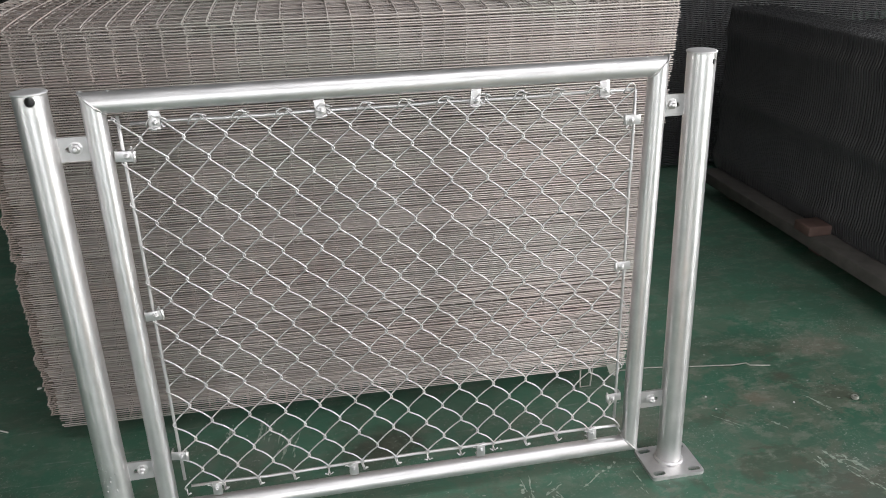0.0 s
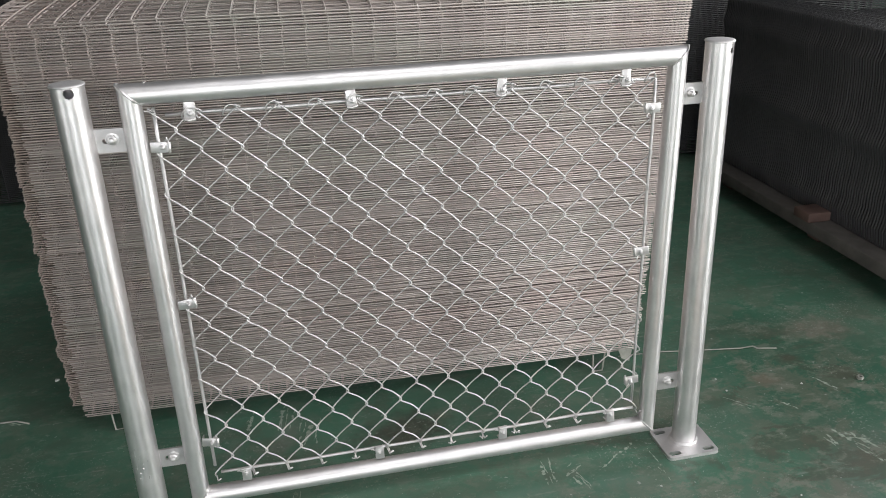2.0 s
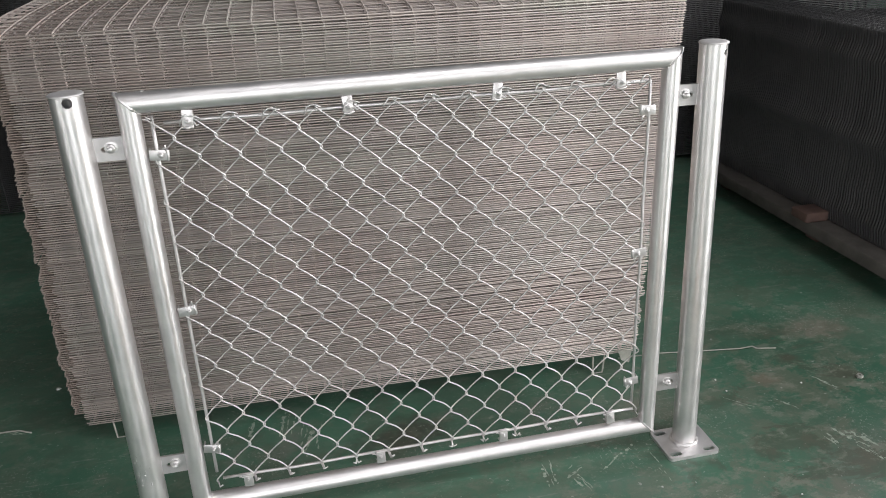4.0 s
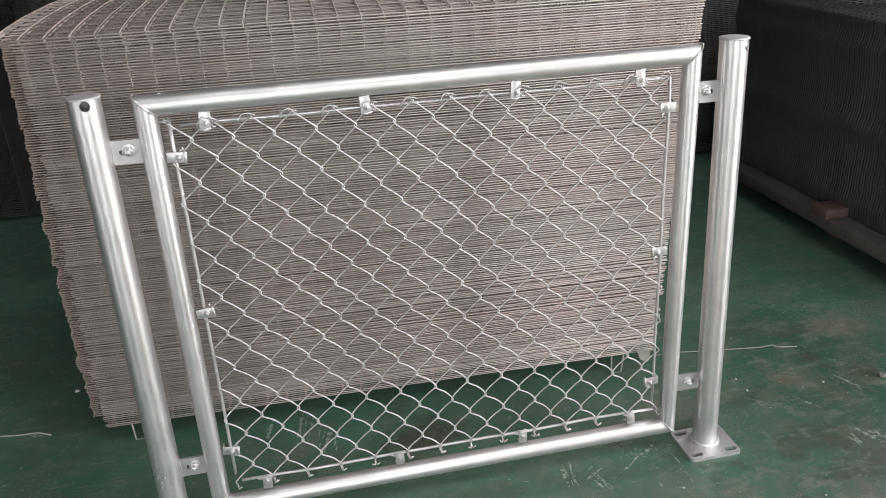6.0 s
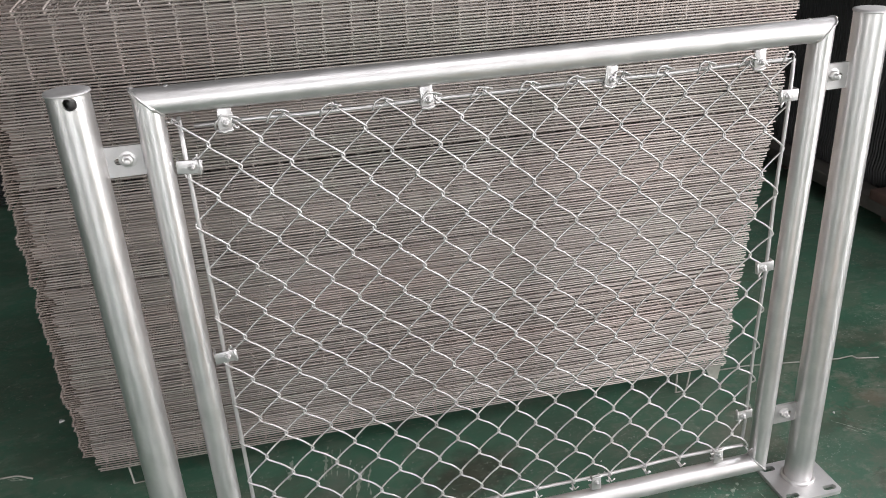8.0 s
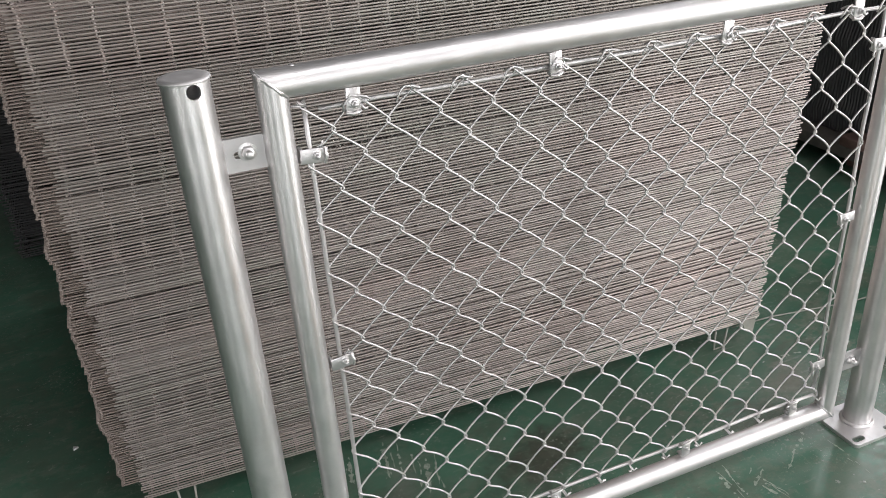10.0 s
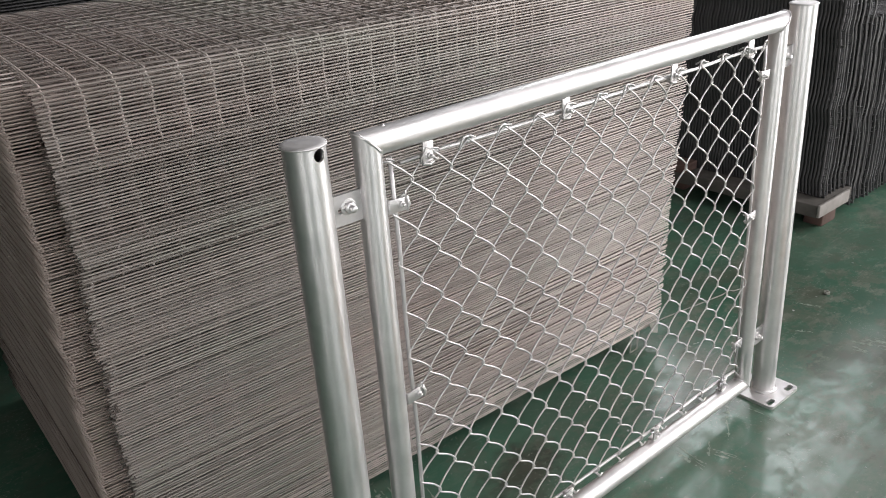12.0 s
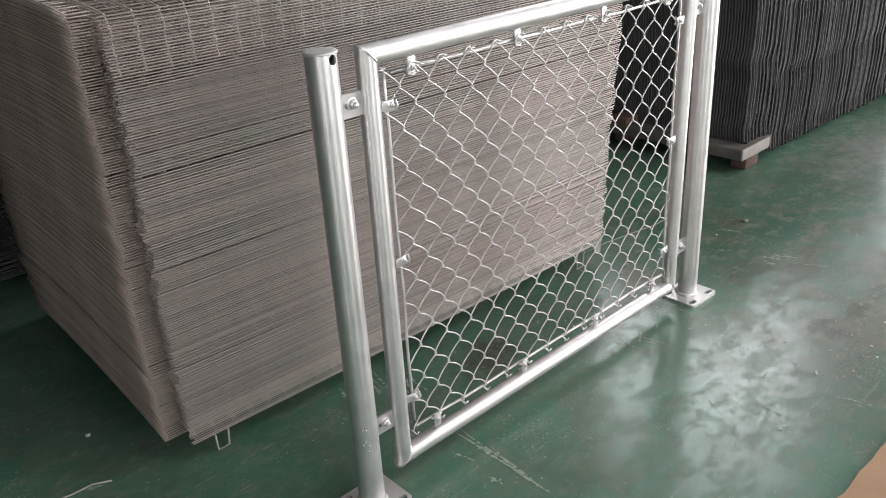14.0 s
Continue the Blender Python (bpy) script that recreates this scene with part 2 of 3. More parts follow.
LEADWIRE = cloudy("greyed_loose_wire", (0.22, 0.23, 0.2), (0.34, 0.34, 0.3), 40.0, 0.6)
PALEPOLE = cloudy("pale_painted_pole", (0.5, 0.52, 0.5), (0.6, 0.62, 0.6), 8.0, 0.5)


CRISP = (PIPE_X, PIPE_Z, PLATE, CLIP)


# ---- mesh helpers ----
def part(name, bm, mat, parent=None, label="", smooth=True):
    """Links a bmesh as one mesh object, under a thing or a part."""
    me = bpy.data.meshes.new(name)
    bm.normal_update()
    bm.to_mesh(me)
    bm.free()
    if smooth:
        me.shade_smooth()
        if mat in CRISP:
            me.set_sharp_from_angle(angle=radians(55))
    me.materials.append(mat)
    ob = new(name, me)
    if parent:
        ob.parent = parent
    return tagged(ob, label)


def empty(name, at=(0, 0, 0), **tags):
    ob = new(name)
    ob.empty_display_size = 0.05
    ob.location = at
    return tagged(ob, **tags)


def tube(bm, points, r, sides=6, caps=True):
    """Sweeps a round wire or pipe along points."""
    pts = [Vector(p) for p in points]
    rings, up = [], None
    for i, p in enumerate(pts):
        d = (pts[min(i + 1, len(pts) - 1)] - pts[max(i - 1, 0)]).normalized()
        if up is None:
            up = d.orthogonal().normalized()
        up = (up - d * up.dot(d)).normalized()
        side = d.cross(up)
        rings.append([bm.verts.new(p + r * (math.cos(a) * up + math.sin(a) * side)) for a in (2 * math.pi * k / sides for k in range(sides))])
    for a, b in zip(rings, rings[1:]):
        for k in range(sides):
            bm.faces.new((a[k], a[(k + 1) % sides], b[(k + 1) % sides], b[k]))
    if caps:
        bm.faces.new(rings[0][::-1])
        bm.faces.new(rings[-1])
    return bm


def wire(points, r, sides=6):
    return tube(bmesh.new(), points, r, sides)


def box(bm, x0, x1, y0, y1, z0, z1, bevel=0.0):
    made = bmesh.ops.create_cube(bm, size=1)["verts"]
    for v in made:
        v.co = Vector(((x0 + x1) / 2 + v.co.x * (x1 - x0), (y0 + y1) / 2 + v.co.y * (y1 - y0), (z0 + z1) / 2 + v.co.z * (z1 - z0)))
    if bevel:
        edges = {e for v in made for e in v.link_edges}
        bmesh.ops.bevel(bm, geom=list(edges), offset=bevel, segments=2, affect="EDGES", profile=0.5)
    return bm


def turned(bm, rings, sides=40, axis="z", centre=(0, 0, 0)):
    """A turned solid: rings of (radius, height) about an axis."""
    loops = []
    for r, h in rings:
        loop = []
        for k in range(sides):
            a = 2 * math.pi * k / sides
            c, s = r * math.cos(a), r * math.sin(a)
            p = {"z": (c, s, h), "y": (c, h, s), "x": (h, c, s)}[axis]
            loop.append(bm.verts.new(Vector(centre) + Vector(p)))
        loops.append(loop)
    for a, b in zip(loops, loops[1:]):
        for k in range(sides):
            bm.faces.new((a[k], a[(k + 1) % sides], b[(k + 1) % sides], b[k]))
    bm.faces.new(loops[0][::-1])
    bm.faces.new(loops[-1])
    bmesh.ops.recalc_face_normals(bm, faces=bm.faces[:])
    return bm


# ---- hall ----
def hall():
    bm = bmesh.new()
    verts = [bm.verts.new(p) for p in ((-40, -40, 0), (40, -40, 0), (40, 40, 0), (-40, 40, 0))]
    bm.faces.new(verts)
    tagged(part("floor", bm, FLOOR), "worn green painted concrete workshop floor with scuffs", "floor", kind="structure")
    x0, x1, y0, y1, h, t = -6.0, 7.0, -6.0, 8.0, 7.0, 0.25

    def wall(name, label, pieces):
        bm = bmesh.new()
        for p in pieces:
            box(bm, *p)
        tagged(part(name, bm, WALL, smooth=False), label, "wall", kind="structure")

    wall("wall_north", "grimy dark hall wall behind the stacks", [(x0 - t, x1 + t, y1, y1 + t, 0, h)])
    wall("wall_west", "grimy dark hall side wall with a window opening", [(x0 - t, x0, y0, -5.5, 0, h), (x0 - t, x0, -2.3, y1, 0, h), (x0 - t, x0, -5.5, -2.3, 0, 0.6), (x0 - t, x0, -5.5, -2.3, 2.4, h)])
    wall("wall_east", "hall side wall with two window openings and a doorway", [(x1, x1 + t, -1.0, 1.9, 0, h), (x1, x1 + t, 6.7, y1, 0, h), (x1, x1 + t, 1.9, 6.7, 6.65, h), (x1, x1 + t, 1.9, 6.7, 2.9, 3.55), (x1, x1 + t, 1.9, 3.5, 3.55, 6.65), (x1, x1 + t, 6.5, 6.7, 3.55, 6.65), (x1, x1 + t, 1.9, 2.3, 0, 2.9), (x1, x1 + t, 4.5, 6.7, 0, 2.9), (x1, x1 + t, 2.3, 4.5, 0, 0.7), (x1, x1 + t, y0, -5.5, 0, h), (x1, x1 + t, -5.5, -1.0, 4.3, h)])
    wall("wall_south", "grimy hall end wall with an open gateway", [(x0 - t, -2.1, y0 - t, y0, 0, h), (1.3, x1 + t, y0 - t, y0, 0, h), (-2.1, 1.3, y0 - t, y0, 3.9, h)])
    bm = bmesh.new()
    for p in ((x0, x1, -1.0, y1, h, h + 0.15), (x0, x1, y0, -3.4, h, h + 0.15), (x0, -0.2, -3.4, -1.0, h, h + 0.15), (5.4, x1, -3.4, -1.0, h, h + 0.15)):
        box(bm, *p)
    tagged(part("ceiling", bm, ROOF, smooth=False), "dark corrugated roof with a skylight opening", "ceiling", kind="structure")


hall()

# ---- fence: gate panel, posts, chain-link mesh ----
GY = 1.455
GX0, GX1, GZ0, GZ1, GR = -0.4150, 0.5915, 0.0690, 0.9200, 0.0187


def mitred(a, b, inside, r=GR, sides=32):
    """A straight pipe from a to b with both ends cut at 45 degrees; inside: towards the frame's middle."""
    bm = bmesh.new()
    a, b, n = Vector(a), Vector(b), Vector(inside)
    d = (b - a).normalized()
    q = d.cross(n)
    loops = []
    for s in range(9):
        f = s / 8
        loop = []
        for k in range(sides):
            w = 2 * math.pi * k / sides
            o = r * (math.cos(w) * n + math.sin(w) * q)
            lean = o.dot(n)
            p = a.lerp(b, f) + o + d * (lean if s == 0 else -lean if s == 8 else 0)
            loop.append(bm.verts.new(p))
        loops.append(loop)
    for c, e in zip(loops, loops[1:]):
        for k in range(sides):
            bm.faces.new((c[k], c[(k + 1) % sides], e[(k + 1) % sides], e[k]))
    bm.faces.new(loops[0][::-1])
    bm.faces.new(loops[-1])
    bmesh.ops.recalc_face_normals(bm, faces=bm.faces[:])
    return bm


def weld_ring(points, r, seed):
    """A lumpy weld bead along points."""
    rng = random.Random(seed)
    bm = bmesh.new()
    tube(bm, points, r, 7)
    for v in bm.verts:
        v.co += Vector((rng.uniform(-1, 1), rng.uniform(-1, 1), rng.uniform(-1, 1))) * r * 0.42
    return bm


def hex_bolt(r=0.0075, h=0.006, shank=0.012):
    """Hexagon nut on a threaded shank, facing -y."""
    bm = bmesh.new()
    turned(bm, [(r, 0), (r, -h * 0.8), (r * 0.86, -h)], 6, "y")
    turned(bm, [(r * 0.55, -h * 0.9), (r * 0.55, -shank), (r * 0.4, -shank - 0.001)], 12, "y")
    turned(bm, [(r * 1.35, 0.0015), (r * 1.35, -0.0002), (r * 1.2, -0.0006)], 20, "y")
    return bm


def gate_panel():
    gate = empty("gate_panel", (0, 0, 0), label="galvanised tubular gate frame standing between two posts", category="gate")
    part("top_rail", mitred((GX0, GY, GZ1), (GX1, GY, GZ1), (0, 0, -1)), PIPE_X, gate)
    part("bottom_rail", mitred((GX0, GY, GZ0), (GX1, GY, GZ0), (0, 0, 1)), PIPE_X, gate)
    part("stile", mitred((GX0, GY, GZ0), (GX0, GY, GZ1), (1, 0, 0)), PIPE_Z, gate)
    part("stile", mitred((GX1, GY, GZ0), (GX1, GY, GZ1), (-1, 0, 0)), PIPE_Z, gate)
    for n, (x, z, sx, sz) in enumerate(((GX0, GZ1, 1, -1), (GX1, GZ1, -1, -1), (GX0, GZ0, 1, 1), (GX1, GZ0, -1, 1))):
        ring = []
        for k in range(25):
            w = 2 * math.pi * k / 24
            c, s = GR * 1.0 * math.cos(w), GR * 1.0 * math.sin(w)
            ring.append((x + sx * c, GY + s, z + sz * c))
        part("corner_weld", weld_ring(ring, 0.0020, n), PLATE, gate, "rough welded corner seam")
    # tension rods
    rods = (((-0.362, 0.880), (0.548, 0.878)), ((-0.368, 0.117), (0.557, 0.118)), ((-0.380, 0.895), (-0.377, 0.141)), ((0.549, 0.880), (0.551, 0.139)))
    for n, ((xa, za), (xb, zb)) in enumerate(rods):
        y = GY + (0.004 if n < 2 else 0.0)
        pts = [(xa + (xb - xa) * k / 12, y + 0.0015 * math.sin(k * 1.3 + n), za + (zb - za) * k / 12 + (0.001 * math.sin(k * 1.9 + n) if n < 2 else 0)) for k in range(13)]
        part("tension_rod", wire(pts, 0.0032, 8), LINK, gate)

    def clip(x, z, turn, n):
        """A bent strip from the pipe to the rod, with a clamp hook and a bolt."""
        c = bmesh.new()
        rng = random.Random(n)
        w = 0.0095
        box(c, -w, w, -0.0055, -0.003, -0.016, 0.018, 0.0008)
        box(c, -w, w, -0.003, 0.010, 0.015, 0.018, 0.0008)
        tube(c, [(-w * 0.8, 0.003, -0.010), (-w * 0.9, -0.006, -0.013), (0, -0.0085, -0.014), (w * 0.9, -0.006, -0.012), (w * 0.8, 0.003, -0.009)], 0.0024, 9)
        tube(c, [(w * 0.5, 0.004, -0.004), (w * 1.15, -0.003, -0.005), (w * 1.5, -0.006, -0.010), (w * 1.9, -0.005, -0.009)], 0.0017, 9)
        ob = part("mesh_clip", c, CLIP, gate, "shiny zinc clip clamped on the rod")
        ob.matrix_basis = pose(x, GY - 0.001, z, 0, turn + rng.uniform(-6, 6), rng.uniform(-6, 6))
        b = part("clip_bolt", hex_bolt(0.0050, 0.004, 0.008), CLIP, ob)
        b.location = (0.001, -0.0055, -0.002)

    for n, x in enumerate((-0.321, -0.042, 0.237, 0.485)):
        clip(x, 0.884, 0, n)
    for n, x in enumerate((-0.316, -0.034, 0.243, 0.499)):
        clip(x, 0.112, 180, n + 10)
    for n, z in enumerate((0.826, 0.520, 0.202)):
        clip(-0.376, z, -90, n + 20)
        clip(0.543, z - 0.003, 90, n + 30)
    # small studs left on the top rail by the galvanising
    for n, x in enumerate((-0.388, 0.566)):
        s = bmesh.new()
        turned(s, [(0.0034, -0.002), (0.0034, 0.0004), (0.0015, 0.0016)], 10)
        o = part("zinc_bead", s, PLATE, gate)
        o.location = (x, GY, GZ1 + GR)


gate_panel()


def slot_plate(w, d, t, slots, corner=0.010):
    """A flat plate with rounded corners and slots cut through; slots: (x, y, long, wide)."""
    bm = bmesh.new()

    def loop(cx, cy, hw, hd, rad, seg=5):
        pts = []
        for (sx, sy, a0) in ((1, 1, 0), (-1, 1, 90), (-1, -1, 180), (1, -1, 270)):
            for k in range(seg + 1):
                a = radians(a0 + 90 * k / seg)
                pts.append((cx + sx * (hw - rad) + rad * math.cos(a), cy + sy * (hd - rad) + rad * math.sin(a)))
        return pts

    outlines = [loop(0, 0, w / 2, d / 2, corner)] + [loop(x, y, a / 2, b / 2, min(a, b) / 2 - 1e-4) for x, y, a, b in slots]
    edges = []
    for o in outlines:
        vs = [bm.verts.new((x, y, t)) for x, y in o]
        edges += [bm.edges.new((vs[k], vs[(k + 1) % len(vs)])) for k in range(len(vs))]
    bmesh.ops.triangle_fill(bm, edges=edges, use_beauty=True, use_dissolve=False)
    top = bm.faces[:]
    made = bmesh.ops.extrude_face_region(bm, geom=top)["geom"]
    for v in made:
        if isinstance(v, bmesh.types.BMVert):
            v.co.z = 0
    bmesh.ops.recalc_face_normals(bm, faces=bm.faces[:])
    return bm


def drilled_pipe(r, low, top, turn, hz, hr):
    """A pipe of thin wall, open at the top, with a round hole drilled through its face."""
    bm = bmesh.new()
    cols, first = 48, 20
    centre = radians(turn - 90)
    angle = lambda c: centre + 2 * math.pi * (c - (first + 4)) / cols  # noqa: E731
    point = lambda a, z: Vector((r * math.cos(a), r * math.sin(a), z))  # noqa: E731
    band = [hz - 0.011 + 0.0055 * k for k in range(5)]
    zs = [low + (band[0] - low) * k / 8 for k in range(8)] + band + [top]
    grid = [[bm.verts.new(point(angle(c), z)) for c in range(cols)] for z in zs]
    base = 8
    for j in range(len(zs) - 1):
        for c in range(cols):
            if base <= j < base + 4 and first <= c < first + 8:
                continue
            d = (c + 1) % cols
            bm.faces.new((grid[j][c], grid[j][d], grid[j + 1][d], grid[j + 1][c]))
    rim = [(base, first + k) for k in range(8)] + [(base + k, first + 8) for k in range(4)]
    rim += [(base + 4, first + 8 - k) for k in range(8)] + [(base + 4 - k, first) for k in range(4)]
    outer = [grid[j][c] for j, c in rim]
    flat = [((angle(c) - centre) * r, zs[j] - hz) for j, c in rim]
    for f in (0.5, 0.85, 1.0):
        ring = []
        for x, z in flat:
            w = math.atan2(z, x)
            u, v = x + (hr * math.cos(w) - x) * f, z + (hr * math.sin(w) - z) * f
            ring.append(bm.verts.new(point(centre + u / r, hz + v)))
        for k in range(24):
            bm.faces.new((outer[k], outer[(k + 1) % 24], ring[(k + 1) % 24], ring[k]))
        outer = ring
    # the wall's thickness inside the hole
    inner = [bm.verts.new(Vector((v.co.x * 0.88, v.co.y * 0.88, v.co.z))) for v in outer]
    for k in range(24):
        bm.faces.new((outer[k], outer[(k + 1) % 24], inner[(k + 1) % 24], inner[k]))
    bmesh.ops.recalc_face_normals(bm, faces=bm.faces[:])
    return bm


def fence_post(x, y, lean, tab_side, hole, hole_r, plate_at, seed):
    post = empty("fence_post", (x, y, 0), label="galvanised round fence post on a slotted base plate", category="post", group="fence posts")
    r, top = 0.0272, 0.945
    sh = lambda z: math.tan(radians(lean)) * z  # noqa: E731
    hx, hz = hole
    pipe = part("pipe", drilled_pipe(r, 0.008, top, hx, hz, hole_r), PIPE_Z, post)
    for v in pipe.data.vertices:
        v.co.x += sh(v.co.z)
    c = bmesh.new()
    turned(c, [(r + 0.0004, top - 0.0030), (r + 0.0016, top - 0.0026), (r + 0.0019, top - 0.0006), (r + 0.0004, top + 0.0010), (r * 0.8, top + 0.0016), (r * 0.4, top + 0.0020), (0.001, top + 0.0022)], 48)
    for v in c.verts:
        v.co.x += sh(v.co.z)
    part("cap", c, LID, post, "shallow domed metal cap")
    p = slot_plate(0.126, 0.112, 0.008, [(sx * 0.042, sy * 0.041, 0.029, 0.013) for sx in (-1, 1) for sy in (-1, 1)])
    plate = part("base_plate", p, PLATE, post, "square zinc base plate with slots", smooth=False)
    plate.location = (plate_at[0] - x, plate_at[1] - y, 0)
    w = weld_ring([(1.02 * (r + 0.001) * math.cos(2 * math.pi * k / 28), 1.02 * (r + 0.001) * math.sin(2 * math.pi * k / 28), 0.011) for k in range(29)], 0.0042, seed)
    part("base_weld", w, PLATE, post, "rough weld bead")
    for z in (0.844, 0.178):
        t = slot_plate(0.060, 0.042, 0.005, [(-tab_side * 0.002, 0, 0.024, 0.009)], 0.003)
        tab = part("hinge_tab", t, TAB, post, "slotted steel tab", smooth=False)
        tab.matrix_basis = pose(sh(z) + tab_side * (r + 0.024), 0.006, z, 90)
        b = part("tab_bolt", hex_bolt(0.0085, 0.007, 0.014), CLIP, tab)
        b.matrix_basis = pose(tab_side * 0.003, 0.002, 0.005, -90)
        v = weld_ring([(sh(z) + tab_side * (r - 0.001), 0.003, z - 0.020 + 0.008 * k) for k in range(6)], 0.0025, seed + int(z * 50))
        part("tab_weld", v, PLATE, post)
    if seed != 3:
        return post
    lump = bmesh.new()
    rng = random.Random(seed + 9)
    for k in range(46):
        w, z = radians(rng.uniform(-135, -70)), rng.uniform(0.155, 0.232)
        size = rng.uniform(0.0014, 0.0032)
        at = Vector((0.95 * r * math.cos(w), 0.95 * r * math.sin(w), z))
        for v in bmesh.ops.create_icosphere(lump, subdivisions=1, radius=size)["verts"]:
            v.co = at + Vector((v.co.x * 0.9, v.co.y * 0.7, v.co.z * rng.uniform(0.9, 1.8)))
    part("zinc_lumps", lump, LID, post, "rough zinc lumps")
    return post


fence_post(-0.508, 1.452, 0.0, 1, (12, 0.9335), 0.0085, (-0.505, 1.452), 3)
fence_post(0.692, 1.452, -1.0, -1, (30, 0.927), 0.0055, (0.690, 1.446), 5)


def chain_link():
    """Interlocked zigzag wires: one wire a column, falling strands in front, rising ones behind."""
    mesh = empty("chain_link_mesh", (0, 0, 0), label="galvanised diamond chain-link mesh stretched in the gate", category="wire mesh")
    p, h, x0, z0 = 0.07144, 0.07578, 0.0094, 0.8492
    top, low = 0.882, 0.112

    def knot(m, j):
        """Place of a crossing: column m, half row j."""
        q = Vector((m * 0.31, j * 0.27, 0.5))
        sag = noise.noise_vector(q) * 0.0030 + noise.noise_vector(q * 3.1) * 0.0022
        x = x0 + m * p / 2 + 0.00057 * j + 0.000017 * m * j + 0.000004 * m * m
        z = z0 - j * h / 2 - 0.00038 * m + 0.000015 * m * j - 0.000029 * j * j
        return Vector((x + sag.x, GY - 0.001 + sag.y, z + sag.z))

    for m in range(-11, 15):
        pts = []
        # rising and falling strands between column m and column m + 1
        j = -1
        ends = []
        while True:
            left = (m + j) % 2 == 0
            k = knot(m if left else m + 1, j)
            if k.z < low - 0.012:
                break
            e = -0.0014 if left else 0.0014
            ends.append((k + Vector((e, 0, -0.0026)), left))
            j += 1
        for n, (k, left) in enumerate(ends):
            if k.z > top + 0.03:
                continue
            pts.append(k + Vector((0, 0, 0.0052)))
            pts.append(k + Vector((-0.0006 if left else 0.0006, 0, 0.0026)))
            pts.append(k)
            if n + 1 < len(ends):
                nxt = ends[n + 1][0] + Vector((0, 0, 0.0052))
                bow = 0.0050 if left else 0.0008
                for f in (0.12, 0.30, 0.5, 0.70, 0.88):
                    q = k.lerp(nxt, f)
                    q.y += (-0.0042 if left else 0.0026) * math.sin(math.pi * f) ** 0.5
                    q.z += bow * math.sin(math.pi * f**1.25) * (0.12 + 1.4 * (n / 20))
                    pts.append(q)
        # curled ends over the top and bottom rods
        rng = random.Random(m + 50)
        a, b = pts[0], pts[-1]
        s = 1 if rng.random() < 0.7 else -1
        j = lambda v: v + rng.uniform(-0.0012, 0.0012)  # noqa: E731
        if m % 2:
            # the falling strand's end: a short tail over the rod, to the right
            shape = ((0.015, -0.006, 0.001), (0.009, -0.008, 0.006), (0.0, -0.007, 0.009), (-0.007, -0.003, 0.009), (-0.011, 0.006, 0.004))
            shape = shape if rng.random() < 0.25 else shape[:0:-1]
        else:
            # the rising strand's end: an arch over the rod that ends pointing down
            shape = ((-0.024, -0.006, -0.007), (-0.0225, -0.008, -0.001), (-0.019, -0.008, 0.006), (-0.013, -0.007, 0.010), (-0.006, -0.006, 0.010), (-0.001, -0.004, 0.006))
        hook = [Vector((a.x + j(u), GY + v, top + j(w))) for u, v, w in shape]
        foot = [Vector((b.x, GY + 0.010, low - 0.002)), Vector((b.x + s * 0.004, GY - 0.004, low - 0.009)), Vector((b.x + s * 0.010, GY - 0.004, low - 0.004 + rng.uniform(-0.002, 0.002)))]
        pts = hook + pts
        if b.z < low + 0.03:
            pts = pts + foot
        part("wire", wire(pts, 0.0016, 6), LINK, mesh)


chain_link()


# ---- stack of welded mesh panels ----
SX, SY, SYAW = -0.710, 1.838, -2.0
SLEN, WR = 1.432, 0.00155


def rise(y):
    """The panels' shallow arch from front to back."""
    y = min(max(y, 0.0), 1.0)
    return 0.025 * (1 - math.exp(-y / 0.22)) * (1 - math.exp(-(1 - y) / 0.16)) - 0.008 * y**3


def grid_lines(seed, length, whole, hooked=False):
    """Way-points of a panel's wires: (level wires, cross wires)."""
    rng = random.Random(seed)
    level, cross = [], []
    ys = [0.0] + ([0.022] if whole else []) + [0.050 + 0.0528 * k for k in range(19)]
    for n, y in enumerate(ys):
        a, b = (0.0, length) if y < 0.03 else (0.004, length + 0.002)
        a += rng.uniform(-0.005, 0.004)
        b += rng.uniform(-0.0012, 0.0012)
        level.append([(a, y, rise(y)), ((a + b) / 2, y, rise(y)), (b, y, rise(y))])
    for k, x in enumerate([0.014 + 0.0475 * k for k in range(30)] + [length - 0.0135, length - 0.004]):
        x += 0.0012 * noise.noise(Vector((k * 0.9, 2.0, 0))) + rng.uniform(-0.0006, 0.0006)
        out = rng.uniform(0.004, 0.013)
        run = [(x, out, 0.0016), (x, out + 0.003, 0.0028)]
        if whole or hooked:
            run = [(x, 0.0012, -0.0028), (x, 0.0012, 0.0014), (x, 0.0030, 0.0028), (x, 0.009, 0.0030)]
        run += [(x, y, rise(y) + 0.0028) for y in (0.020, 0.03, 0.06, 0.12, 0.22, 0.4, 0.65, 0.8, 0.9, 1.0)]
        cross.append(run)
    return level, cross


